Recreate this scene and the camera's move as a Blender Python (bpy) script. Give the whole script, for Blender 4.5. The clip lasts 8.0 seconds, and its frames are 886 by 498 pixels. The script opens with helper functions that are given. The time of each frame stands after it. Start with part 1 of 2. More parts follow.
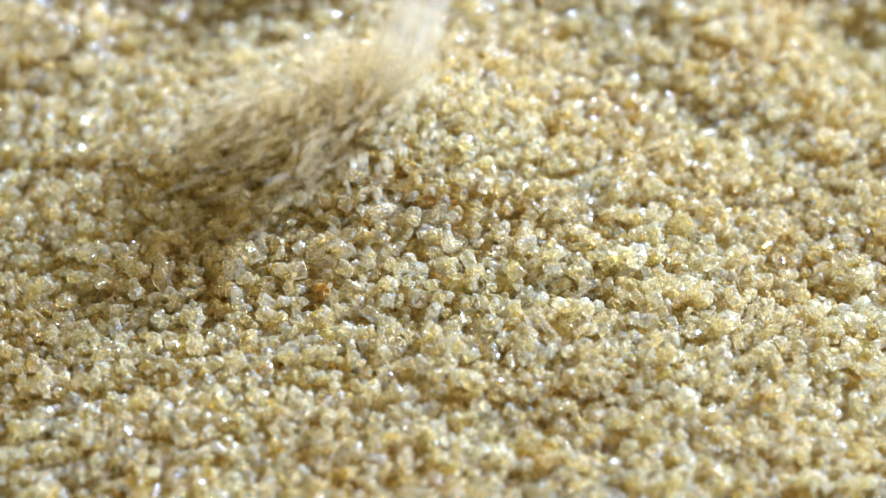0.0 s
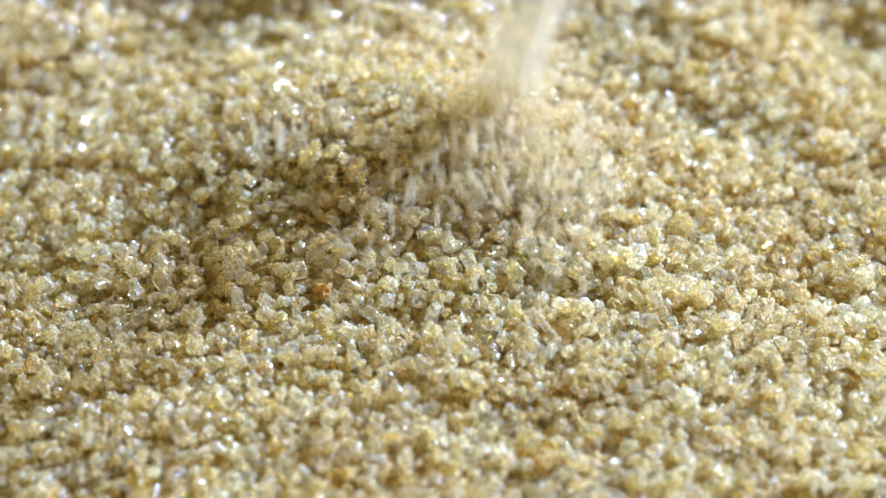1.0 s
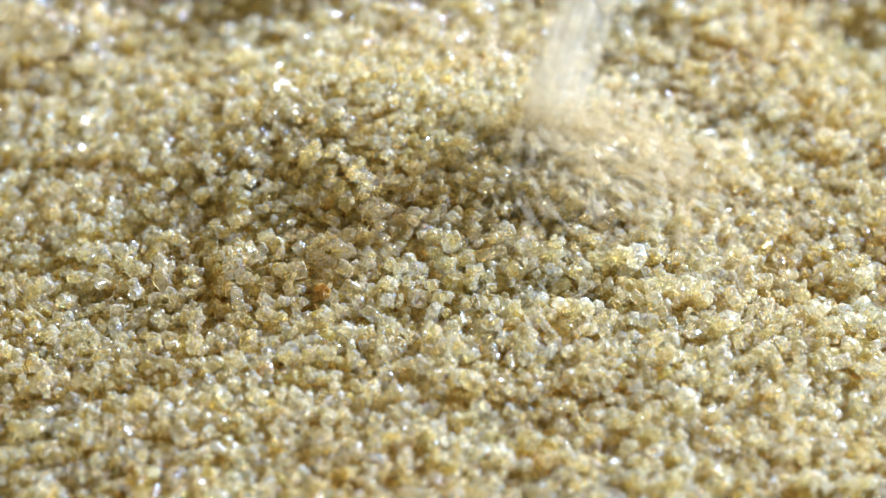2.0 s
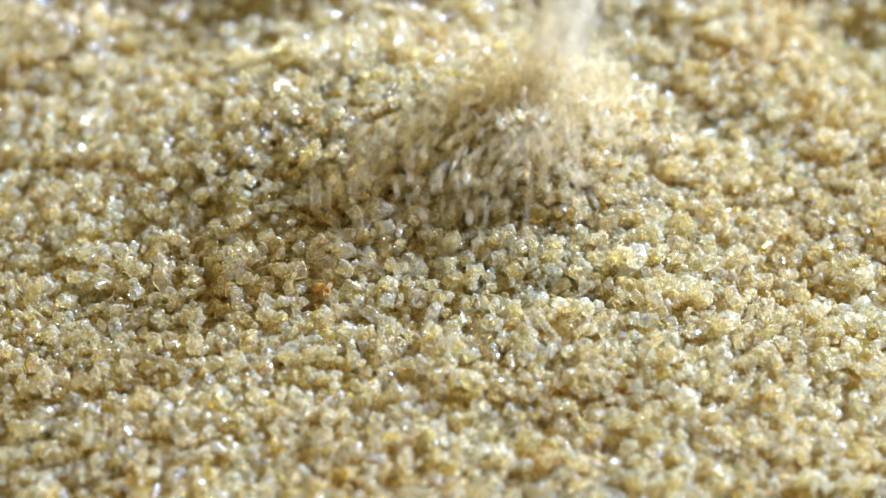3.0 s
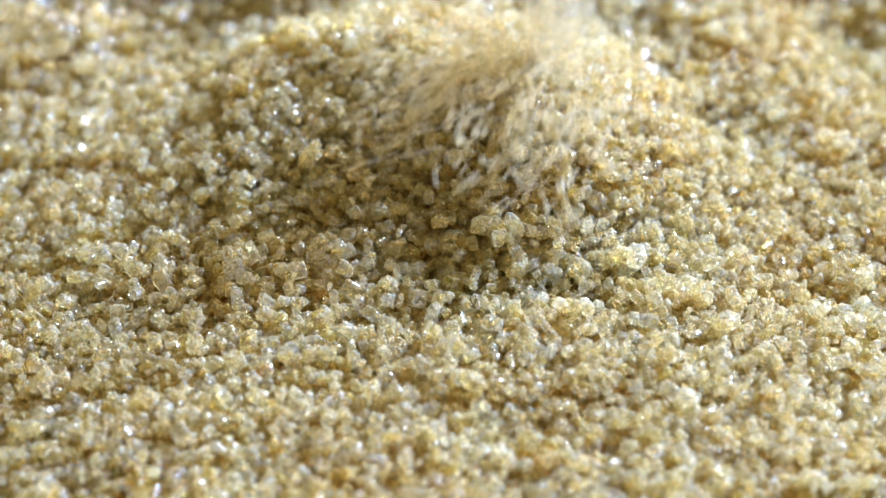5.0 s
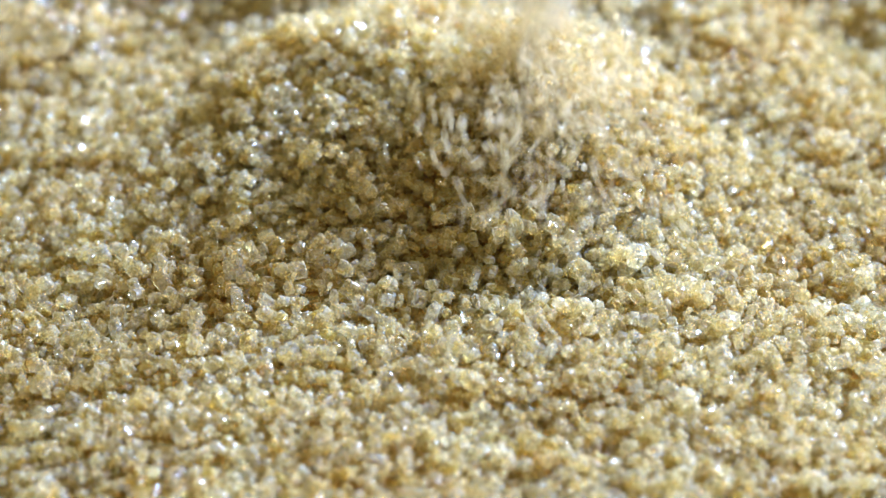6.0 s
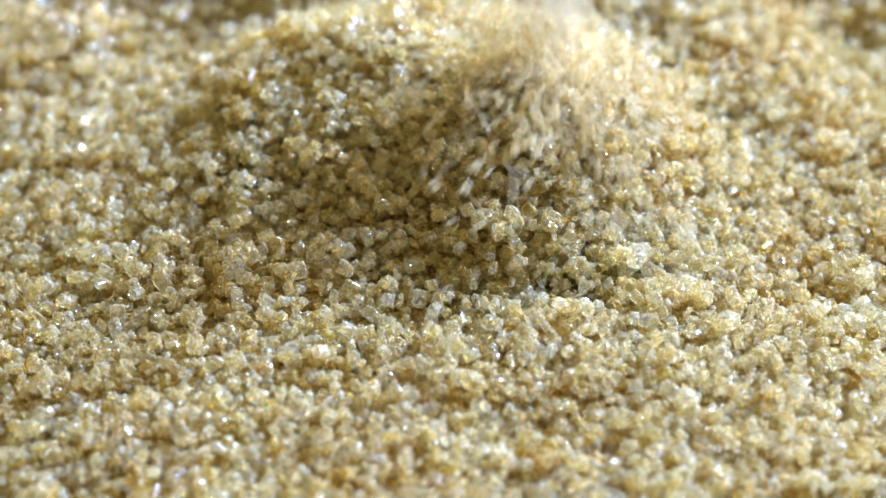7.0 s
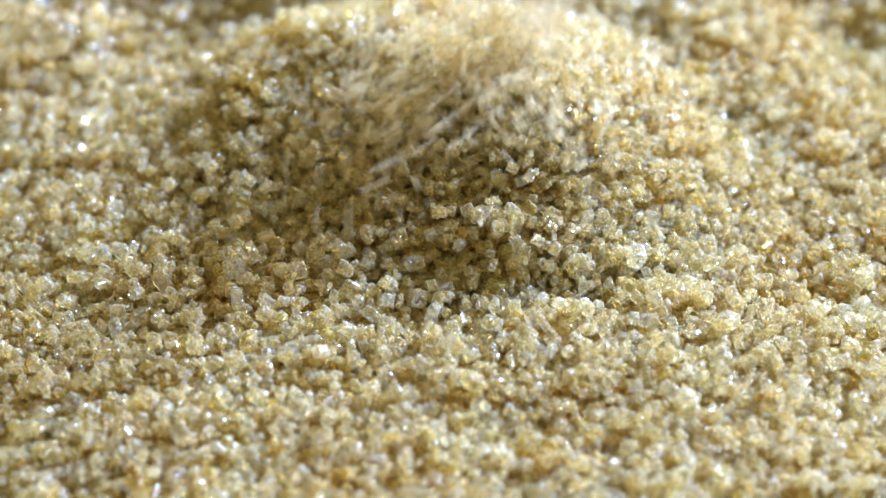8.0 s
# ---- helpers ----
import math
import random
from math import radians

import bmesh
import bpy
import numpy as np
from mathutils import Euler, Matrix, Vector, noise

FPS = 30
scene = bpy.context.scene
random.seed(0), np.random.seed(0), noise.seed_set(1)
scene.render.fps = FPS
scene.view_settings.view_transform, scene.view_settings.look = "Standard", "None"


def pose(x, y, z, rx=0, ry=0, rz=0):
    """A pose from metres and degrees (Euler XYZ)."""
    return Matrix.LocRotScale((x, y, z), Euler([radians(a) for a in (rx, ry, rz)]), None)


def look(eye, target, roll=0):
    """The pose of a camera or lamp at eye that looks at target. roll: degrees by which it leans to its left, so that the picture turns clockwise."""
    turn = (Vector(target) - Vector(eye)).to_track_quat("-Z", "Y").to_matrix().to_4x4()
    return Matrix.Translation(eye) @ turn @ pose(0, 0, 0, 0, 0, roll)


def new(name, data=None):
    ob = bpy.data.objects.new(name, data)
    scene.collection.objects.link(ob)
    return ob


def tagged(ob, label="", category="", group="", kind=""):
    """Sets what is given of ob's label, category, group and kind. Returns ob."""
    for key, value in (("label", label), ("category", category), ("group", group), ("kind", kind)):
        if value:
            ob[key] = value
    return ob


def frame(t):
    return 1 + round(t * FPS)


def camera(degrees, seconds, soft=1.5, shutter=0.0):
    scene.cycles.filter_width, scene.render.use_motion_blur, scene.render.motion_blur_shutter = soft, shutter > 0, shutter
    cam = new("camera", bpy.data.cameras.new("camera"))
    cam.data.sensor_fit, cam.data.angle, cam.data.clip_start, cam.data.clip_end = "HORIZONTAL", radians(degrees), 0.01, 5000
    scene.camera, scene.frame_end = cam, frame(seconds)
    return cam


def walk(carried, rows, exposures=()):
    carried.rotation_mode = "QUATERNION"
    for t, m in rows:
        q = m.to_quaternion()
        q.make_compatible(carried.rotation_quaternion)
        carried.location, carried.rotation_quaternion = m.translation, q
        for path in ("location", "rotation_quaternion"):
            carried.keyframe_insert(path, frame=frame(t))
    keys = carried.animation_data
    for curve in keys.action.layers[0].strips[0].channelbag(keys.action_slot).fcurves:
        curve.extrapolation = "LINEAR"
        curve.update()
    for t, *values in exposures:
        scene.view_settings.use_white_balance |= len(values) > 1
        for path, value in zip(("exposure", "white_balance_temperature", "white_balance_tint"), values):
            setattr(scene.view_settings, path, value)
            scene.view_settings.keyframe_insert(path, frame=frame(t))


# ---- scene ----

# Lengths inside the builders are in millimetres; MM turns them into metres.
MM = 0.001

# ---- camera: a macro lens that stands still ----
cam = camera(20.0, 8.0, soft=0.5, shutter=0.6)
EYE = (0.0, -0.1229, 0.0860)
walk(cam, [(0.0, look(EYE, (0, 0, 0))), (8.0, look(EYE, (0, 0, 0)))], exposures=[(0.0, 1.09, 4160, 21), (8.0, 1.09, 4160, 21)])
cam.data.dof.use_dof = True
cam.data.dof.focus_distance = 0.1458
cam.data.dof.aperture_fstop = 31.0

# ---- daylight ----
SUN = Vector((0.70, 0.52, 0.49)).normalized()
world = bpy.data.worlds.new("daylight")
scene.world = world
world.use_nodes = True
sky = world.node_tree.nodes.new("ShaderNodeTexSky")
sky.sky_type, sky.sun_disc = "NISHITA", False
sky.sun_elevation = math.asin(SUN.z)
sky.sun_rotation = math.atan2(SUN.x, SUN.y)
back = world.node_tree.nodes["Background"]
back.inputs["Strength"].default_value = 0.12
sky.dust_density, sky.ozone_density = 4.0, 0.5
haze = world.node_tree.nodes.new("ShaderNodeHueSaturation")
haze.inputs["Saturation"].default_value = 0.15
warm = world.node_tree.nodes.new("ShaderNodeMix")  # amber tint added to the sky light to warm the shade
warm.data_type, warm.blend_type = "RGBA", "MULTIPLY"
warm.inputs["Factor"].default_value, warm.inputs["B"].default_value = 1.0, (1.0, 0.65, 0.09, 1)
world.node_tree.links.new(sky.outputs[0], haze.inputs["Color"])
world.node_tree.links.new(haze.outputs[0], warm.inputs["A"])
world.node_tree.links.new(warm.outputs["Result"], back.inputs["Color"])
sun = new("sun", bpy.data.lights.new("sun", "SUN"))
sun.data.energy, sun.data.angle, sun.data.color = 5.0, radians(14.0), (0.91, 0.97, 1.0)
sun.matrix_world = look(SUN * 0.5, (0, 0, 0))


# ---- materials ----
def sugar_material(name, shades, clear, relief, through_tint=(0.985, 0.958, 0.82), white=0.88, bounce=0.55, open_share=0.56, frosted=(0.07, 0.52), facets=0.7, gloss=0.03):
    """Crystal sugar: shades is a ramp of (place, colour), clear how much light goes straight through."""
    mat = bpy.data.materials.new(name)
    mat.use_nodes = True
    n, link = mat.node_tree.nodes, mat.node_tree.links.new
    out, glossy = n["Material Output"], n["Principled BSDF"]
    info, geo = n.new("ShaderNodeObjectInfo"), n.new("ShaderNodeNewGeometry")
    add, ramp = n.new("ShaderNodeMath"), n.new("ShaderNodeValToRGB")
    add.operation = "ADD"
    part_of = n.new("ShaderNodeMath")
    part_of.operation = "FRACT"
    link(info.outputs["Random"], add.inputs[0])
    link(geo.outputs["Random Per Island"], add.inputs[1])
    link(add.outputs[0], part_of.inputs[0])
    link(part_of.outputs[0], ramp.inputs[0])
    while len(ramp.color_ramp.elements) < len(shades):
        ramp.color_ramp.elements.new(0.5)
    for e, (place, colour) in zip(ramp.color_ramp.elements, shades):
        e.position, e.color = place, (*colour, 1)
    # cloudy inclusions inside the crystals
    coord, cloud = n.new("ShaderNodeTexCoord"), n.new("ShaderNodeTexNoise")
    cloud.inputs["Scale"].default_value, cloud.inputs["Detail"].default_value = 1700, 4
    link(coord.outputs["Object"], cloud.inputs["Vector"])
    stain = n.new("ShaderNodeTexNoise")
    stain.inputs["Scale"].default_value, stain.inputs["Detail"].default_value = 110, 3
    link(coord.outputs["Object"], stain.inputs["Vector"])
    tint = n.new("ShaderNodeMix")
    tint.data_type, tint.blend_type = "RGBA", "MULTIPLY"
    syrup = n.new("ShaderNodeValToRGB")
    syrup.color_ramp.elements[0].position, syrup.color_ramp.elements[0].color = 0.35, (0.97, 0.94, 0.84, 1)
    syrup.color_ramp.elements[1].position, syrup.color_ramp.elements[1].color = 0.6, (1, 1, 1, 1)
    link(stain.outputs["Fac"], syrup.inputs[0])
    tint.inputs["Factor"].default_value = 1.0
    link(ramp.outputs[0], tint.inputs["A"])
    link(syrup.outputs[0], tint.inputs["B"])
    rough = n.new("ShaderNodeMapRange")
    rough.inputs["To Min"].default_value, rough.inputs["To Max"].default_value = 0.02, 0.16
    link(cloud.outputs["Fac"], rough.inputs["Value"])
    # growth steps: small flat facets, each a little askew
    step, askew, scaled, tilted = n.new("ShaderNodeTexVoronoi"), n.new("ShaderNodeVectorMath"), n.new("ShaderNodeVectorMath"), n.new("ShaderNodeVectorMath")
    step.inputs["Scale"].default_value = 4200
    link(coord.outputs["Object"], step.inputs["Vector"])
    askew.operation, scaled.operation, tilted.operation = "SUBTRACT", "SCALE", "ADD"
    askew.inputs[1].default_value, scaled.inputs["Scale"].default_value = (0.5, 0.5, 0.5), facets
    link(step.outputs["Color"], askew.inputs[0])
    link(askew.outputs[0], scaled.inputs[0])
    link(geo.outputs["Normal"], tilted.inputs[0])
    link(scaled.outputs[0], tilted.inputs[1])
    level = n.new("ShaderNodeVectorMath")
    level.operation = "NORMALIZE"
    link(tilted.outputs[0], level.inputs[0])
    bump, pits = n.new("ShaderNodeBump"), n.new("ShaderNodeTexNoise")
    link(level.outputs[0], bump.inputs["Normal"])
    pits.inputs["Scale"].default_value, pits.inputs["Detail"].default_value = 9000, 2
    link(coord.outputs["Object"], pits.inputs["Vector"])
    link(pits.outputs["Fac"], bump.inputs["Height"])
    bump.inputs["Strength"].default_value, bump.inputs["Distance"].default_value = relief, 0.00005
    deep = n.new("ShaderNodeMix")
    deep.data_type, deep.blend_type = "RGBA", "MULTIPLY"
    deep.inputs["Factor"].default_value, deep.inputs["B"].default_value = 1.0, (*through_tint, 1)
    link(tint.outputs["Result"], deep.inputs["A"])
    link(deep.outputs["Result"], glossy.inputs["Base Color"])
    link(rough.outputs[0], glossy.inputs["Roughness"])
    link(bump.outputs[0], glossy.inputs["Normal"])
    glossy.inputs["IOR"].default_value = 1.53
    glossy.inputs["Transmission Weight"].default_value = clear
    milk, mix = n.new("ShaderNodeBsdfTranslucent"), n.new("ShaderNodeMixShader")
    frost = n.new("ShaderNodeMix")
    frost.data_type = "RGBA"
    frost.inputs["Factor"].default_value, frost.inputs["B"].default_value = white, (0.97, 0.97, 0.965, 1)
    link(tint.outputs["Result"], frost.inputs["A"])
    link(frost.outputs["Result"], milk.inputs["Color"])
    link(bump.outputs[0], milk.inputs["Normal"])
    haze = n.new("ShaderNodeMapRange")
    haze.inputs["From Min"].default_value, haze.inputs["From Max"].default_value = 0.35, 0.65
    haze.inputs["To Min"].default_value, haze.inputs["To Max"].default_value = frosted
    link(cloud.outputs["Fac"], haze.inputs["Value"])
    # each facet is clearer or cloudier than the next
    cell, cloudy = n.new("ShaderNodeSeparateColor"), n.new("ShaderNodeMath")
    link(step.outputs["Color"], cell.inputs[0])
    cloudy.operation, cloudy.use_clamp = "MULTIPLY_ADD", True
    link(cell.outputs[0], cloudy.inputs[0])
    cloudy.inputs[1].default_value = 0.27
    link(haze.outputs[0], cloudy.inputs[2])
    link(cloudy.outputs[0], mix.inputs[0])
    skin, both = n.new("ShaderNodeBsdfDiffuse"), n.new("ShaderNodeMixShader")
    link(frost.outputs["Result"], skin.inputs["Color"])
    link(bump.outputs[0], skin.inputs["Normal"])
    both.inputs[0].default_value = bounce
    link(milk.outputs[0], both.inputs[1])
    link(skin.outputs[0], both.inputs[2])
    link(glossy.outputs[0], mix.inputs[1])
    link(both.outputs[0], mix.inputs[2])
    # light that passes the crystal unbent
    window, last = n.new("ShaderNodeBsdfTransparent"), n.new("ShaderNodeMixShader")
    link(deep.outputs["Result"], window.inputs["Color"])
    last.inputs[0].default_value = clear * open_share
    link(mix.outputs[0], last.inputs[1])
    link(window.outputs[0], last.inputs[2])
    # fine broken edges that glint
    glint, shine, chip = n.new("ShaderNodeBsdfGlossy"), n.new("ShaderNodeMixShader"), n.new("ShaderNodeTexVoronoi")
    chip.inputs["Scale"].default_value = 9000
    link(coord.outputs["Object"], chip.inputs["Vector"])
    off, wide, leaning, unit = n.new("ShaderNodeVectorMath"), n.new("ShaderNodeVectorMath"), n.new("ShaderNodeVectorMath"), n.new("ShaderNodeVectorMath")
    off.operation, wide.operation, leaning.operation, unit.operation = "SUBTRACT", "SCALE", "ADD", "NORMALIZE"
    off.inputs[1].default_value, wide.inputs["Scale"].default_value = (0.5, 0.5, 0.5), 1.3
    link(chip.outputs["Color"], off.inputs[0])
    link(off.outputs[0], wide.inputs[0])
    link(geo.outputs["Normal"], leaning.inputs[0])
    link(wide.outputs[0], leaning.inputs[1])
    link(leaning.outputs[0], unit.inputs[0])
    link(unit.outputs[0], glint.inputs["Normal"])
    glint.inputs["Roughness"].default_value, shine.inputs[0].default_value = 0.09, gloss
    link(last.outputs[0], shine.inputs[1])
    link(glint.outputs[0], shine.inputs[2])
    link(shine.outputs[0], out.inputs["Surface"])
    return mat


CRYSTAL = sugar_material("raw_sugar", [(0.0, (0.975, 0.965, 0.92)), (0.45, (0.97, 0.955, 0.86)), (0.85, (0.96, 0.93, 0.76)), (1.0, (0.95, 0.89, 0.60))], 0.9, 0.35,
                         through_tint=(0.985, 0.94, 0.70), white=0.3, bounce=0.33, open_share=0.63, frosted=(0.10, 0.46), facets=0.9, gloss=0.055)
# amber copy for the lower crystals: light deep in the gaps, put into colour
GAP_AMBER = sugar_material("gap_amber_sugar", [(0.0, (0.93, 0.88, 0.50)), (1.0, (0.89, 0.81, 0.34))], 0.8, 0.5, (0.95, 0.88, 0.44), 0.1, open_share=0.68)
PACKED = sugar_material("packed_raw_sugar", [(0.0, (0.77, 0.65, 0.18)), (1.0, (0.73, 0.61, 0.14))], 0.0, 1.0, (0.98, 0.92, 0.65), 0.1)
AMBER = sugar_material("molasses_sugar", [(0.0, (0.86, 0.68, 0.16)), (1.0, (0.80, 0.58, 0.08))], 0.7, 0.5, (0.95, 0.86, 0.36), 0.02)
HONEY = sugar_material("honey_sugar", [(0.0, (0.93, 0.85, 0.42)), (1.0, (0.90, 0.80, 0.34))], 0.5, 0.3, (0.97, 0.85, 0.45), 0.15)
# whiter copy of raw_sugar, with the sunlight on the stream in its colour
FALLING_LIT = sugar_material("falling_sugar", [(0.0, (0.97, 0.96, 0.92)), (1.0, (0.96, 0.94, 0.87))], 0.9, 0.5, (0.99, 0.975, 0.93), 0.85, 0.5, 0.66, (0.25, 0.65))
# paler, cloudier sugar; the light on flying sprays is part of its colour
PALE_LIT = sugar_material("pale_lit_sugar", [(0.0, (0.96, 0.93, 0.80)), (1.0, (0.95, 0.90, 0.70))], 0.9, 0.5, (0.985, 0.955, 0.84), 0.45, 0.45, 0.62, (0.28, 0.68))

# ---- crystals ----
rng = np.random.default_rng(7)


def crystal(half, chip, rough):
    """A sugar crystal about 1 mm long: a box with chipped edges, as (points, triangles)."""
    bm = bmesh.new()
    a, b, c = half
    for sx in (-1, 1):
        for sy in (-1, 1):
            for sz in (-1, 1):
                k = chip * rng.uniform(0.5, 1.6)
                for p in ((a, b - k, c - k), (a - k, b, c - k), (a - k, b - k, c)):
                    j = rng.normal(0, rough, 3)
                    bm.verts.new((sx * p[0] + j[0], sy * p[1] + j[1], sz * p[2] + j[2]))
    bmesh.ops.convex_hull(bm, input=bm.verts)
    for v in [v for v in bm.verts if not v.link_faces]:
        bm.verts.remove(v)
    bmesh.ops.dissolve_limit(bm, angle_limit=radians(9), verts=bm.verts, edges=bm.edges)
    bmesh.ops.recalc_face_normals(bm, faces=bm.faces)
    bmesh.ops.triangulate(bm, faces=bm.faces)
    bm.verts.index_update()
    pts = np.array([v.co[:] for v in bm.verts])
    tris = np.array([[v.index for v in f.verts] for f in bm.faces])
    bm.free()
    return pts, tris


def pebble(half, square, rough):
    """A worn, rounded crystal, as (points, triangles)."""
    bm = bmesh.new()
    for i in range(22):
        z = 1 - 2 * (i + 0.5) / 22
        d = np.array((math.cos(i * 2.39996) * math.sqrt(1 - z * z), math.sin(i * 2.39996) * math.sqrt(1 - z * z), z))
        d = np.sign(d) * np.abs(d) ** square
        bm.verts.new(d * np.array(half) + rng.normal(0, rough, 3))
    bmesh.ops.convex_hull(bm, input=bm.verts)
    for v in [v for v in bm.verts if not v.link_faces]:
        bm.verts.remove(v)
    bmesh.ops.recalc_face_normals(bm, faces=bm.faces)
    bm.verts.index_update()
    pts = np.array([v.co[:] for v in bm.verts])
    tris = np.array([[v.index for v in f.verts] for f in bm.faces])
    bm.free()
    return pts, tris


CUBE = np.array([(x, y, z) for x in (-0.42, 0.42) for y in (-0.33, 0.33) for z in (-0.3, 0.3)])
CUBE_TRIS = np.array([(0, 1, 3), (0, 3, 2), (4, 6, 7), (4, 7, 5), (0, 4, 5), (0, 5, 1), (2, 3, 7), (2, 7, 6), (0, 2, 6), (0, 6, 4), (1, 5, 7), (1, 7, 3)])


def shard(half, count):
    """A broken, sharp-edged crystal, as (points, triangles)."""
    bm = bmesh.new()
    for p in rng.uniform(-1, 1, (count, 3)):
        bm.verts.new(p / np.abs(p).max() ** 0.8 * np.array(half))
    bmesh.ops.convex_hull(bm, input=bm.verts)
    for v in [v for v in bm.verts if not v.link_faces]:
        bm.verts.remove(v)
    bmesh.ops.recalc_face_normals(bm, faces=bm.faces)
    bm.verts.index_update()
    pts = np.array([v.co[:] for v in bm.verts])
    tris = np.array([[v.index for v in f.verts] for f in bm.faces])
    bm.free()
    return pts, tris


def twin(a, b):
    """Two crystals grown into one another."""
    turn = np.array(Euler(rng.uniform(0, 6.28, 3)).to_matrix())
    return np.concatenate([a[0] * 0.8, b[0] @ turn.T * rng.uniform(0.4, 0.65) + rng.uniform(-0.28, 0.28, 3)]), np.concatenate([a[1], b[1] + len(a[0])])


# (points, triangles, rounded): broken tablets with flat faces, sharp shards, worn lumps, twins
TABLETS = [crystal((0.52, rng.uniform(0.24, 0.46), rng.uniform(0.22, 0.40)), rng.uniform(0.06, 0.15), rng.uniform(0.008, 0.03)) for _ in range(22)]
SHARDS = [shard((0.52, rng.uniform(0.30, 0.48), rng.uniform(0.28, 0.42)), int(rng.integers(11, 16))) for _ in range(16)]
LUMPS = [pebble((0.5, rng.uniform(0.34, 0.48), rng.uniform(0.3, 0.44)), rng.uniform(0.4, 0.7), rng.uniform(0.02, 0.045)) for _ in range(8)]
TWINS = [twin(TABLETS[i], SHARDS[i]) for i in range(10)]
CLUSTERS = [twin(TWINS[i], TABLETS[20 - i]) for i in range(10)]
SHAPES = [(*k, False) for k in TABLETS + SHARDS[:3] + TWINS + CLUSTERS + LUMPS[:2]] + [(*k, True) for k in LUMPS[2:5]]


def turns(count):
    """Random turns, as matrices."""
    q = rng.normal(size=(count, 4))
    q /= np.linalg.norm(q, axis=1)[:, None]
    w, x, y, z = q.T
    return np.stack([np.stack([1 - 2 * (y * y + z * z), 2 * (x * y - z * w), 2 * (x * z + y * w)], -1),
                     np.stack([2 * (x * y + z * w), 1 - 2 * (x * x + z * z), 2 * (y * z - x * w)], -1),
                     np.stack([2 * (x * z - y * w), 2 * (y * z + x * w), 1 - 2 * (x * x + y * y)], -1)], 1)


def mesh_of(name, pts, tris, mat, smooth=False):
    me = bpy.data.meshes.new(name)
    pts, tris = np.asarray(pts, np.float32) * MM, np.asarray(tris, np.int32)
    me.vertices.add(len(pts))
    me.vertices.foreach_set("co", pts.ravel())
    me.loops.add(tris.size)
    me.loops.foreach_set("vertex_index", tris.ravel())
    me.polygons.add(len(tris))
    me.polygons.foreach_set("loop_start", np.arange(0, tris.size, 3, dtype=np.int32))
    me.polygons.foreach_set("loop_total", np.full(len(tris), 3, np.int32))
    me.update(calc_edges=True)
    me.polygons.foreach_set("use_smooth", np.broadcast_to(smooth, len(me.polygons)).copy())
    me.materials.append(mat)
    return me


def heap_mesh(name, places, sizes, mat, plain=None):
    """Many loose crystals in one mesh; those marked plain are buried, distant or fast."""
    rot, kind = turns(len(places)), rng.integers(0, len(SHAPES), len(places))
    pts, tris, rounded, base = [], [], [], 0
    for i, (p, s, r, k) in enumerate(zip(places, sizes, rot, kind)):
        v, f, worn = (CUBE, CUBE_TRIS, False) if plain is not None and plain[i] else SHAPES[k]
        pts.append(v @ r.T * s + p)
        tris.append(f + base)
        rounded.append(np.full(len(f), worn))
        base += len(v)
    return mesh_of(name, np.concatenate(pts), np.concatenate(tris), mat, np.concatenate(rounded))


def grain_sizes(count):
    return np.clip(rng.lognormal(math.log(0.675), 0.28, count), 0.28, 1.25)


CELL = 0.13


def settle(surface, x0, x1, y0, y1, count, tries=20):
    """Drops crystals onto surface(x, y) one by one, each into the lowest of a few places. Returns places and sizes."""
    nx, ny = int((x1 - x0) / CELL), int((y1 - y0) / CELL)
    gx, gy = np.meshgrid(x0 + (np.arange(nx) + 0.5) * CELL, y0 + (np.arange(ny) + 0.5) * CELL, indexing="ij")
    ground = surface(gx, gy)
    top = ground - 1.2
    sizes = grain_sizes(count)
    places = np.zeros((count, 3))
    ci, cj = rng.integers(4, nx - 4, (count, tries)), rng.integers(4, ny - 4, (count, tries))
    for i in range(count):
        gap = top[ci[i], cj[i]] - ground[ci[i], cj[i]]
        b = int(np.argmin(gap))
        a, c = ci[i, b], cj[i, b]
        r = sizes[i] * 0.36
        k = max(1, int(r / CELL))
        spot = top[a - k:a + k + 1, c - k:c + k + 1]
        z = 0.62 * spot.max() + 0.38 * spot.mean() + r * 0.66
        places[i] = gx[a, c], gy[a, c], z
        np.maximum(spot, z + r * 0.75, out=spot)
    return places, sizes


def smooth_noise(x, y, size, seed):
    """Gentle uneven ground, -1 to 1."""
    a = np.zeros_like(x)
    local = np.random.default_rng(seed)
    for _ in range(9):
        ang, k, ph = local.uniform(0, 6.28), local.uniform(0.6, 1.5) * 6.28 / size, local.uniform(0, 6.28)
        a = a + np.sin((x * math.cos(ang) + y * math.sin(ang)) * k + ph)
    return a / 4.5


def cone(x, y, cx, cy, height, slope, tip):
    """A heap at its angle of rest with a rounded tip."""
    d = np.sqrt((x - cx) ** 2 + (y - cy) ** 2 + tip * tip) - tip
    return height - slope * d


def soft_max(a, b, k):
    return 0.5 * (a + b + np.sqrt((a - b) ** 2 + k * k))


def dent(x, y, cx, cy, rx, ry, depth):
    return -depth * np.exp(-((x - cx) / rx) ** 2 - ((y - cy) / ry) ** 2)


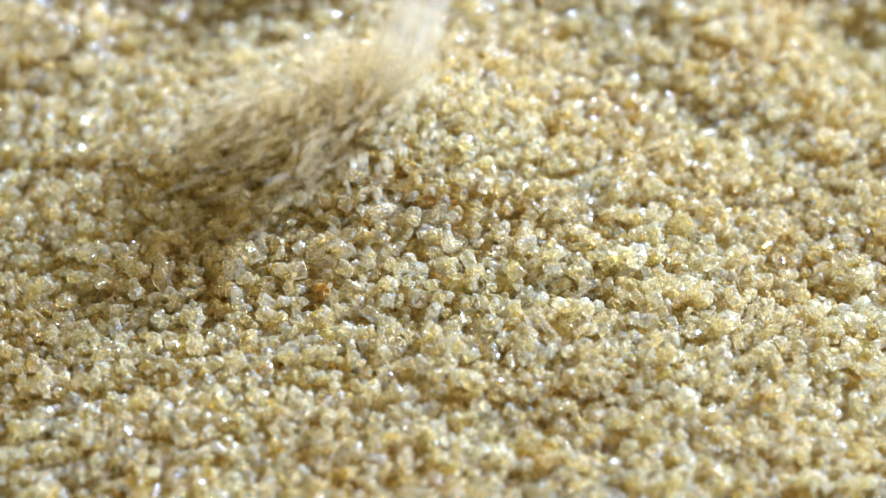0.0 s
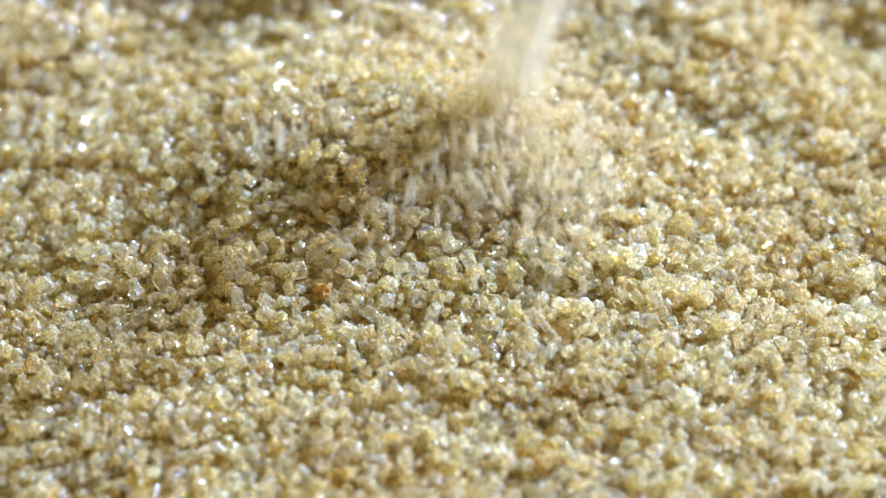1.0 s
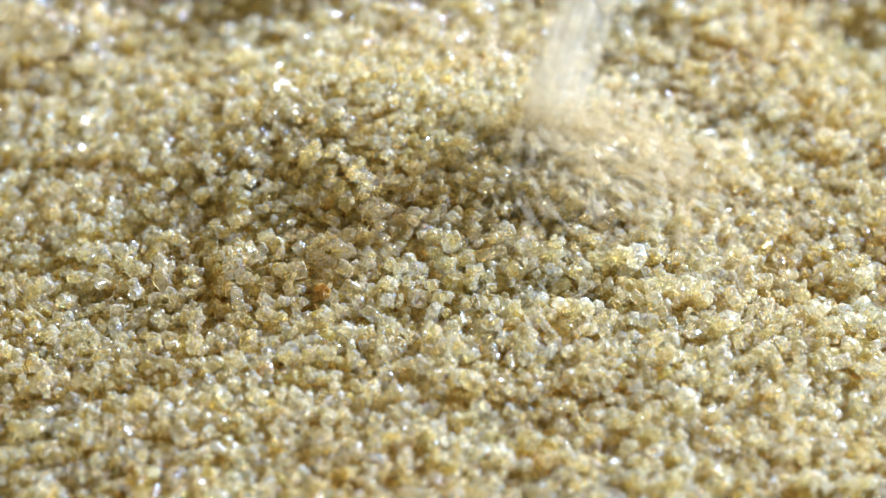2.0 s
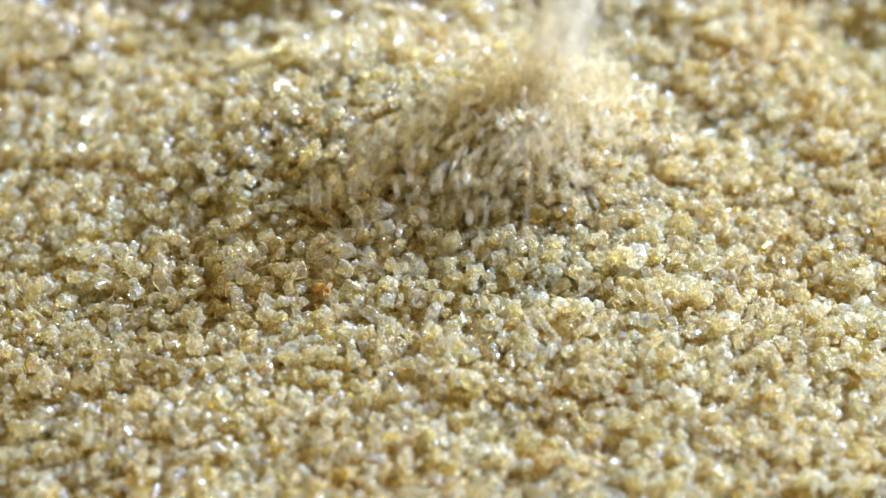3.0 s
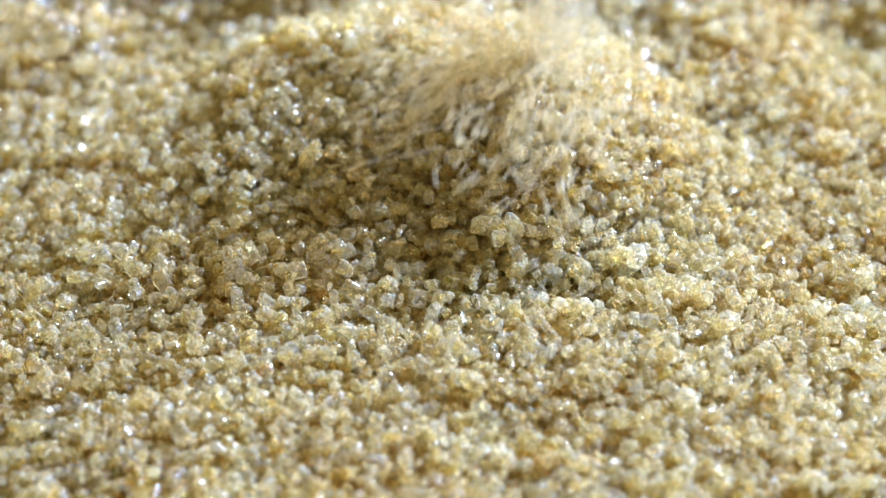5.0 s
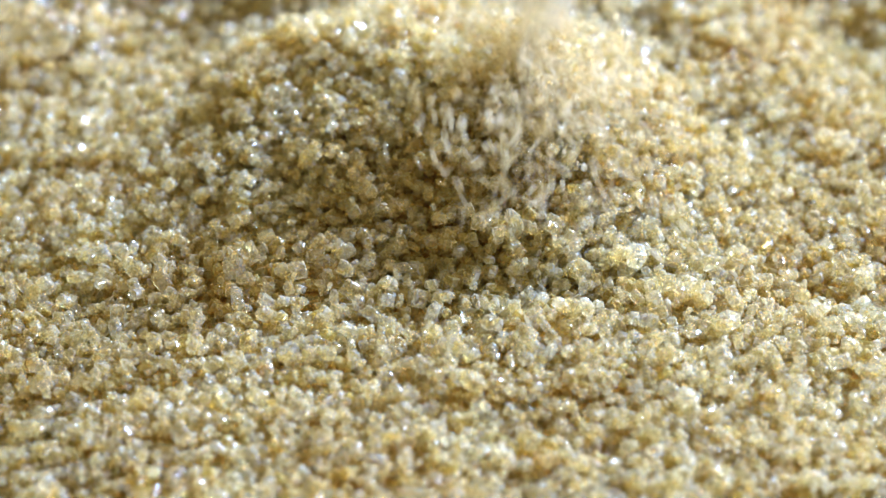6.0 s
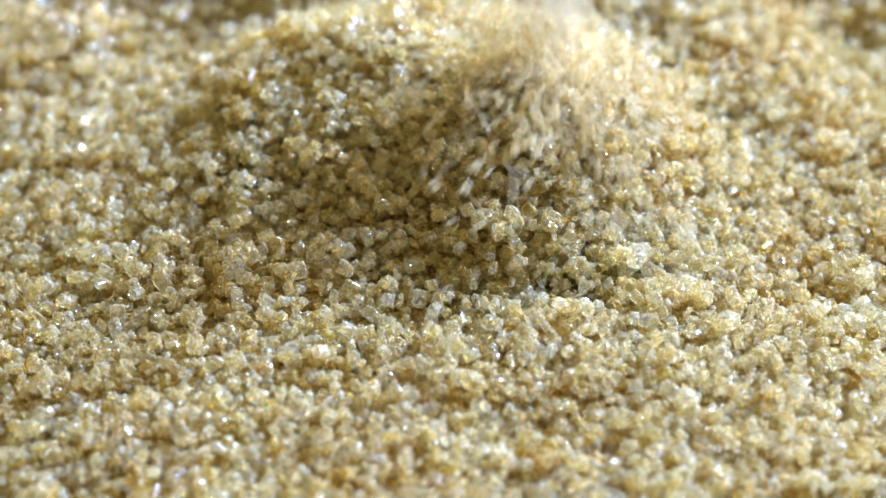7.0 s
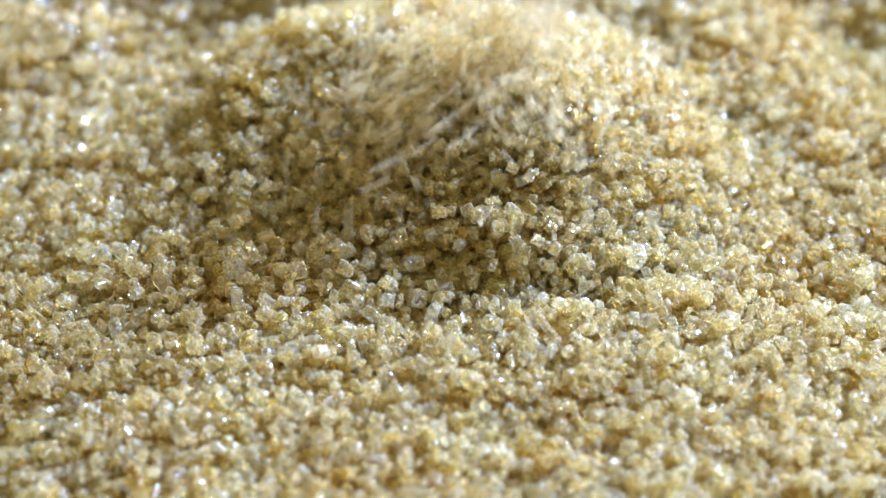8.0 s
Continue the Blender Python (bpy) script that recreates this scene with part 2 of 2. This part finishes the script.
def bed_surface(x, y):
    """The sugar as it lies when the shot begins, with the first small heap."""
    h = 0.55 * smooth_noise(x, y, 17, 3) + 0.25 * smooth_noise(x, y, 7, 5)
    h = h - np.where(x < 0, 0.0036, 0.0021) * np.minimum(x * x, 1600)
    h = h + dent(x, y, 18, 14, 3.0, 2.2, 1.2) + dent(x, y, 27, 28, 5.0, 5.0, 2.2) + dent(x, y, -16.5, 23, 6.0, 9.0, 2.2)
    h = h + 0.03 * (y - 14 + np.sqrt((y - 14) ** 2 + 16))
    first = cone(x, y, -3.8, 10.6, 3.7, 0.37, 3.0) + 0.3 * smooth_noise(x, y, 6, 9)
    h = np.where(first > h - 1.5, soft_max(h, first, 1.2), h)
    return h


MOUND = (4.2, 10.8, 7.2)


def mound_surface(x, y):
    """The heap that the pouring builds, at its full height."""
    x = np.where(x > MOUND[0], MOUND[0] + 1.2 * (x - MOUND[0]), x)  # steeper on the sunny side
    h = soft_max(cone(x, y, MOUND[0], MOUND[1], MOUND[2], 0.48, 4.0), cone(x, y, -3.6, 15.5, 6.2, 0.46, 3.5), 1.0) - 0.25
    h = h - 0.3 * np.maximum(np.hypot((x - MOUND[0] + 2.5) / 1.15, y - MOUND[1]) - 13, 0)
    return h + 0.35 * smooth_noise(x, y, 6, 21) + 0.2 * smooth_noise(x, y, 3.5, 22)


def sheet(name, surface, xs, ys, floor, mat, sink):
    """A solid body under surface(x, y), closed at its sides and its floor."""
    gx, gy = np.meshgrid(xs, ys, indexing="ij")
    z = np.maximum(surface(gx, gy) - sink, floor + 0.01)
    nx, ny = gx.shape
    top = np.stack([gx, gy, z], -1).reshape(-1, 3)
    idx = np.arange(nx * ny).reshape(nx, ny)
    a, b, c, d = idx[:-1, :-1].ravel(), idx[1:, :-1].ravel(), idx[1:, 1:].ravel(), idx[:-1, 1:].ravel()
    tris = [np.stack([a, b, c], 1), np.stack([a, c, d], 1)]
    rim = np.concatenate([idx[:, 0], idx[-1, 1:], idx[-2::-1, -1], idx[0, -2:0:-1]])
    low = top[rim].copy()
    low[:, 2] = floor
    n0 = len(top)
    lows = n0 + np.arange(len(rim))
    r2, l2 = np.roll(rim, -1), np.roll(lows, -1)
    tris += [np.stack([rim, lows, l2], 1), np.stack([rim, l2, r2], 1)]
    mid = np.array([[gx.mean(), gy.mean(), floor]])
    tris.append(np.stack([lows, np.full(len(rim), n0 + len(rim)), l2], 1))
    return mesh_of(name, np.concatenate([top, low, mid]), np.concatenate(tris), mat, True)


# ---- the bed of sugar ----
edge = np.concatenate([np.linspace(-170, -50, 28)[:-1], np.arange(-50, 50.1, 0.5), np.linspace(50, 170, 28)[1:]])
bed = tagged(new("sugar_bed", sheet("sugar_bed", bed_surface, edge, edge, -60, PACKED, 0.75)),
             "deep bed of pale golden raw cane sugar, uneven and loose", "sugar", kind="structure")
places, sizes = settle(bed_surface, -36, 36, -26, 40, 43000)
NEAR = np.where((np.abs(places[:, 0] - 3) < 17) & (places[:, 1] < -5) & (places[:, 1] > -11.5))[0]
NEAR = NEAR[np.argsort(-(places[NEAR, 2] - bed_surface(places[NEAR, 0], places[NEAR, 1])))][:300]
rest = np.ones(len(places), bool)
rest[NEAR] = False


def pour_out(parent, at, size, keep_in, plain, gap_fill):
    """The crystals of a heap that are too many to count: the loose ones, and the lower ones, tinted with the amber
    light of the gaps.
    """
    for name, chosen, mat, label in (("loose_sugar", ~gap_fill, CRYSTAL, "loose glassy raw sugar crystals, pale straw yellow"), ("damp_sugar", gap_fill, GAP_AMBER, "lower raw sugar crystals, coloured amber like the light in the gaps")):
        pick = keep_in & chosen
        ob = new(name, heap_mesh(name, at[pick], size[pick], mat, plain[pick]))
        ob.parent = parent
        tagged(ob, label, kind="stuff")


order = np.arange(len(places))
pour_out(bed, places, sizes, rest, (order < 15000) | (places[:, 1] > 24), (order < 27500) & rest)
GRAINS = [mesh_of("grain", v, f, CRYSTAL, worn) for v, f, worn in SHAPES]


def grain(place, size, parent, mesh=None):
    ob = new("grain", mesh or GRAINS[rng.integers(len(GRAINS))])
    ob.parent = parent
    ob.matrix_basis = Matrix.LocRotScale(Vector(place) * MM, Euler(rng.uniform(0, 6.28, 3)), Vector((size, size, size)))
    return ob


for i in NEAR:
    grain(places[i], sizes[i], bed)

# ---- the growing heap ----
span = np.arange(-19, 19.01, 0.5)
mound = tagged(new("sugar_mound", sheet("sugar_mound", mound_surface, 1.15 * span + MOUND[0] - 2.5, span + MOUND[1], -14, PACKED, 0.75)),
               "cone of freshly poured raw sugar rising from the bed", "sugar heap")
m_places, m_sizes = settle(mound_surface, MOUND[0] - 22, MOUND[0] + 17, MOUND[1] - 17, MOUND[1] + 17, 12000)
near = np.where((m_places[:, 1] < MOUND[1] - 2) & (np.abs(m_places[:, 0] - MOUND[0]) < 9))[0]
near = near[np.argsort(-(m_places[near, 2] - mound_surface(m_places[near, 0], m_places[near, 1])))][:300]
m_rest = np.ones(len(m_places), bool)
m_rest[near] = False
order = np.arange(len(m_places))
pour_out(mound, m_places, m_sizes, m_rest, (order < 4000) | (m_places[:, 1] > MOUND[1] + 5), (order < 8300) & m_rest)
for i in near:
    grain(m_places[i], m_sizes[i], mound)
RISE = [(0.0, -7.0), (0.7, -6.7), (1.5, -5.6), (2.2, -4.2), (3.0, -2.8), (4.0, -1.8), (5.0, -1.3), (6.0, -1.05), (7.0, -0.8), (8.0, -0.6)]


def mound_lift(t):
    return float(np.interp(t, [r[0] for r in RISE], [r[1] for r in RISE]))


def live_height(x, y, t):
    """The height of the sugar at a place and a time."""
    x, y = np.float64(x), np.float64(y)
    return float(max(bed_surface(x, y), mound_surface(x, y) + mound_lift(t)))


# where the falling sugar strikes: seconds, x, y
STRIKE = [(0.0, -3.2, 10.5), (0.4, -2.0, 10.5), (0.6, -0.2, 10.5), (0.8, 2.0, 10.0), (1.0, 3.6, 10.5), (1.2, 7.0, 9.0), (1.5, 6.4, 7.8), (1.7, 7.0, 9.0),
          (2.8, 3.8, 10.5), (3.0, 6.2, 11.0), (3.5, 6.0, 12.0), (4.0, 7.2, 11.5), (4.5, 6.8, 11.5), (5.8, 5.4, 12.0), (6.5, 4.8, 11.5), (7.0, 5.6, 10.8), (8.0, 5.2, 11.8)]


def strike(t):
    ts = [s[0] for s in STRIKE]
    return float(np.interp(t, ts, [s[1] for s in STRIKE])), float(np.interp(t, ts, [s[2] for s in STRIKE]))


# ---- the falling stream: loose bundles of crystals, one after another ----
LENGTH, SPEED = 34.0, 600.0
LEAN = Vector((0.26, 0.05, 1.0))


def strand_mesh():
    count = 350
    z = rng.uniform(0, LENGTH, count)
    ang, r = rng.uniform(0, 6.28, count), 1.9 * np.sqrt(rng.uniform(0, 1, count))
    return heap_mesh("falling_sugar", np.stack([r * np.cos(ang) + LEAN.x * z, r * np.sin(ang) + LEAN.y * z, z], 1), grain_sizes(count), FALLING_LIT, np.ones(count, bool))


STRANDS = [strand_mesh() for _ in range(12)]
falling = []
t = 0.0 - LENGTH / SPEED
while t < 8.05:
    ob = new("falling_sugar", STRANDS[len(falling) % 12])
    falling.append((t, tagged(ob, "falling strand of pale raw sugar crystals in mid-air", "falling sugar", "poured stream", "stuff")))
    t += LENGTH / SPEED

# ---- small slides of crystals that run down the heap and stay there ----


def slide_mesh(low, high, spread, mat, fast=False):
    count = int(rng.integers(low, high))
    xy = rng.normal(0, spread, (count, 2))
    return heap_mesh("sliding_sugar", np.column_stack([xy, rng.uniform(-0.1, 0.5 * spread, count)]), grain_sizes(count) * (0.6 if fast else 1.0), mat, np.full(count, fast))


SLIDES = [slide_mesh(5, 11, 1.1, CRYSTAL) for _ in range(20)]
SPRAYS = [slide_mesh(38, 56, 2.5, PALE_LIT, True) for _ in range(20)]
# the way that the slides run: seconds, degrees
RUN = [(0.0, -170), (0.3, -170), (0.5, -150), (0.65, -125), (0.75, -110), (0.9, -60), (1.1, -70), (1.3, -100), (1.5, -110), (1.65, -50), (1.75, -20), (2.2, -90),
       (2.7, -110), (2.85, -115), (3.0, -40), (3.1, -35), (3.2, -100), (3.3, -120), (3.42, -65), (3.55, -40), (3.7, -125), (3.85, -70), (4.0, -45), (4.2, -70), (4.3, -115),
       (4.4, -60), (4.5, -55), (4.65, -130), (4.8, -135), (5.3, -80), (5.8, -70), (6.0, -60), (6.1, -125), (6.25, -130), (6.35, -90), (6.45, -105), (6.6, -130),
       (6.75, -110), (6.85, -30), (6.95, -115), (7.05, -120), (7.15, -60), (7.25, -20), (7.4, -95), (7.5, -50), (7.65, -30), (7.75, -100), (7.85, -100), (8.0, -130)]
slides = []
COUNT = 1150
for i in range(COUNT):
    t0 = -0.3 + 8.3 * (i + rng.uniform(0, 1)) / COUNT
    spray = i % 4 > 0
    ob = new("sliding_sugar", SPRAYS[i % 20] if spray else SLIDES[i % 20])
    way = radians(float(np.interp(t0, [q[0] for q in RUN], [q[1] for q in RUN])) + rng.normal(0, 32))
    far, life = (rng.uniform(3.5, 14.0), rng.uniform(0.10, 0.20)) if spray else (rng.uniform(4.0, 14.0), rng.uniform(0.2, 0.38))
    slides.append((t0, way, far, life, rng.uniform(0, 360), spray,
                   tagged(ob, "small slide of raw sugar crystals running down the heap", "sugar grains", "sliding crystals", "stuff")))


# ---- crystals that stand out on the bed ----
VIEW = Vector(EYE).normalized()


def facing(x, y, z, normal, angle):
    """A pose in which the broad face looks along normal; angle turns its long side, seen from the front."""
    up = normal.normalized()
    side = Vector((math.cos(radians(angle)), 0.57 * math.sin(radians(angle)), 0.82 * math.sin(radians(angle))))
    side = (side - up * side.dot(up)).normalized()
    turn = Matrix((side, up.cross(side), up)).transposed().to_4x4()
    return Matrix.Translation((x * MM, y * MM, z * MM)) @ turn


def single(name, length, width, mat, m, label):
    pts, tris = crystal((length / 2, width / 2, min(length, width) * 0.42), min(length, width) * 0.11, min(length, width) * 0.012)
    ob = new(name, mesh_of(name, pts, tris, mat))
    ob.matrix_basis = m
    return tagged(ob, label, "sugar crystal", "large crystals on the bed")


# x, y, length, width, angle of clear tablets that lie on the bed
for x, y, length, width, angle in [(-12.4, -8.7, 1.28, 0.83, 65), (-18.9, -8.8, 1.16, 0.90, 80), (-21.0, -7.5, 1.29, 0.71, 75), (-4.5, -8.8, 1.28, 0.84, 10),
                                   (12.3, -7.3, 1.10, 0.78, 20), (18.3, -10.6, 1.27, 0.95, 30)]:
    tilt = VIEW + Vector(rng.uniform(-0.35, 0.35, 3))
    single("sugar_crystal", length, width, CRYSTAL, facing(x, y, float(bed_surface(np.float64(x), np.float64(y))) + 0.58, tilt, angle),
           "large clear sugar tablet lying on the bed")
# the same for crystals with a face that catches the sun
for x, y, length, width, angle in [(17.1, 1.9, 0.89, 0.41, 70), (9.6, -8.0, 1.10, 0.58, 60), (-9.8, -10.4, 0.76, 0.51, 20), (4.2, -11.4, 1.20, 0.35, 75),
                                   (3.8, -12.2, 0.82, 0.28, 80), (-20.6, 19.0, 1.49, 1.21, 90), (12.4, 23.3, 1.45, 0.69, 85), (16.1, 16.9, 0.81, 0.67, 20)]:
    single("sugar_crystal", length, width, CRYSTAL, facing(x, y, float(bed_surface(np.float64(x), np.float64(y))) + 0.62, VIEW + SUN, angle),
           "glinting clear sugar crystal on the bed")
for x, y, length, width, angle in [(13.7, 9.3, 0.85, 0.64, 60), (28.2, 30.8, 0.96, 0.96, 0), (-2.0, -17.4, 0.73, 0.61, 60), (-9.0, -18.2, 0.55, 0.55, 0),
                                   (7.9, -18.3, 0.73, 0.61, 0), (-10.7, 27.3, 0.78, 0.78, 0), (-24.8, 28.3, 0.94, 0.78, 0), (-9.1, 23.7, 0.84, 0.54, 40),
                                   (22.4, -16.1, 0.80, 0.56, 10), (9.9, -21.4, 0.71, 0.48, 30), (0.4, 26.9, 0.86, 0.62, 0), (22.0, 5.6, 0.70, 0.49, 20)]:
    single("sugar_crystal", length * 0.65, width * 0.65, CRYSTAL, facing(x, y, float(bed_surface(np.float64(x), np.float64(y))) + 0.60, VIEW + SUN, angle),
           "small glinting sugar crystal on the bed")
for x, y, length, width, angle in [(26.8, 11.2, 0.79, 0.50, 50), (15.5, -13.4, 0.81, 0.50, 10), (13.3, -11.2, 0.95, 0.57, 40), (-10.9, -17.4, 0.73, 0.55, 60),
                                   (12.0, 4.7, 0.69, 0.62, 40), (17.3, 13.7, 0.73, 0.58, 0), (-15.5, 5.8, 1.18, 0.42, 15), (-7.1, 2.1, 1.01, 0.81, 0), (23.5, -5.8, 0.66, 0.39, 80)]:
    single("sugar_crystal", length * 0.65, width * 0.65, CRYSTAL, facing(x, y, float(bed_surface(np.float64(x), np.float64(y))) + 0.60, VIEW + SUN + Vector(rng.uniform(-0.12, 0.12, 3)), angle),
           "small glinting sugar crystal on the bed")


def lump(name, length, width, count, mat, label):
    """Small crystals baked together."""
    d = rng.normal(size=(count, 3))
    d = d / np.linalg.norm(d, axis=1)[:, None] * rng.uniform(0.3, 1, (count, 1)) ** 0.5 * np.array((length, width, width)) * 0.36
    ob = new(name, heap_mesh(name, d, rng.uniform(0.3, 0.55, count), mat))
    return tagged(ob, label, "sugar lump")


amber = lump("sugar_lump", 1.35, 1.05, 26, AMBER, "amber lump of molasses-stained sugar on the bed")
amber.matrix_basis = pose(-7.0 * MM, -5.5 * MM, (float(bed_surface(np.float64(-7.0), np.float64(-5.5))) + 0.6) * MM, 0, 0, 20)
brown = lump("sugar_lump", 0.95, 0.75, 14, AMBER, "small brown lump of molasses-stained sugar on the bed")
brown.matrix_basis = pose(-9.9 * MM, -12.3 * MM, (float(bed_surface(np.float64(-9.9), np.float64(-12.3))) + 0.5) * MM)
honey = lump("sugar_lump", 1.35, 1.25, 34, HONEY, "honey-yellow lump of sugar that rolls down the heap")
HONEY_REST = pose(-7.0 * MM, -11.3 * MM, (float(bed_surface(np.float64(-7.0), np.float64(-11.3))) + 0.85) * MM, 130, -30, 80)
face = new("crystal", mesh_of("crystal", *crystal((0.42, 0.34, 0.25), 0.07, 0.02), PALE_LIT))
face.parent = honey
face.matrix_basis = HONEY_REST.inverted() @ facing(-6.8, -11.4, HONEY_REST.translation.z / MM + 0.55, VIEW + SUN, 20)
tagged(face, "clear glinting crystal face")
SLIVER_REST = facing(7.7, -10.2, float(bed_surface(np.float64(7.7), np.float64(-10.2))) + 0.65, VIEW + SUN, -8)
sliver = single("sugar_crystal", 1.25, 0.42, PALE_LIT, SLIVER_REST, "long white sugar crystal that slides off the heap")


def motions():
    walk(mound, [(s, pose(0, 0, z * MM)) for s, z in RISE])
    for t0, ob in falling:
        x, y = strike(min(max(t0, 0), 8))
        z = live_height(x, y, min(max(t0, 0), 8)) * MM
        rows = []
        for dt, along in ((-0.21, 126.0), (0.0, 0.0), (LENGTH / SPEED / 2, -LENGTH / 2), (LENGTH / SPEED, -LENGTH), (LENGTH / SPEED + 0.03, -LENGTH - 6)):
            m = pose(x * MM + LEAN.x * along * MM, y * MM + LEAN.y * along * MM, z + along * MM)
            rows.append((t0 + dt, m))
        keep(ob, rows)
    for t0, way, far, life, turn, spray, ob in slides:
        x, y = strike(min(max(t0, 0), 8))
        end = min(max(t0 + life, 0), 8)
        rows = [(t0 - 0.1, pose((x + 22) * MM, (y + 6) * MM, 0.12, 0, 0, turn))]
        for k in (0.0, 0.3, 0.65, 1.0):
            d = far * (0.08 + 0.92 * (1 - (1 - k) ** 1.6))
            px, py = x + d * math.cos(way), y + d * math.sin(way)
            hop = (1.6 if spray else 0.9) * math.sin(3.14 * k) if k < 1 else 0.0
            lean = math.degrees(math.atan(0.5))
            rows.append((t0 + life * k, pose(px * MM, py * MM, (live_height(px, py, min(max(t0 + life * k, 0), 8)) + 0.45 + hop) * MM,
                                             lean * math.sin(way) * -1, lean * math.cos(way), 60 * k * (1 if turn > 180 else -1))))
        if spray:  # a spray sinks between the crystals where it lands
            rows.append((rows[-1][0] + 0.06, Matrix.Translation((0, 0, -0.006)) @ rows[-1][1]))
        keep(ob, rows)
    keep(amber, [(4.7, amber.matrix_basis.copy()), (5.7, Matrix.Translation((0, 0, -0.0016)) @ amber.matrix_basis)])
    x, y = strike(6.2)
    keep(honey, [(6.1, pose(x * MM, y * MM, 0.12)), (6.22, pose(x * MM, y * MM, (live_height(x, y, 6.2) + 1) * MM, 0, 0, 20)), (6.38, pose(-0.0006, 0.0030, 0.0048, 40, -30, 40)),
                 (6.5, pose(-0.0038, -0.0060, 0.0018, 75, -50, 60)), (6.6, pose(-0.0053, -0.0086, 0.0012, 100, -60, 70)),
                 (6.7, pose(-0.0063, -0.0101, 0.0011, 120, -40, 75)), (6.82, HONEY_REST), (7.2, HONEY_REST)])
    x, y = strike(6.3)
    keep(sliver, [(6.2, pose(x * MM, y * MM, 0.12)), (6.3, pose(x * MM, y * MM, (live_height(x, y, 6.3) + 1) * MM, 0, 0, 20)), (6.45, pose(0.0068, 0.0005, 0.0048, 30, 20, 60)),
                  (6.6, SLIVER_REST), (7.0, SLIVER_REST)])


def keep(ob, rows):
    """Keys a thing over the whole clip: it waits before its first row and rests after its last."""
    rows = [(0.0, rows[0][1])] + rows if rows[0][0] > 0 else rows
    rows = rows + [(8.0, rows[-1][1])] if rows[-1][0] < 8 else rows
    walk(ob, rows)


motions()
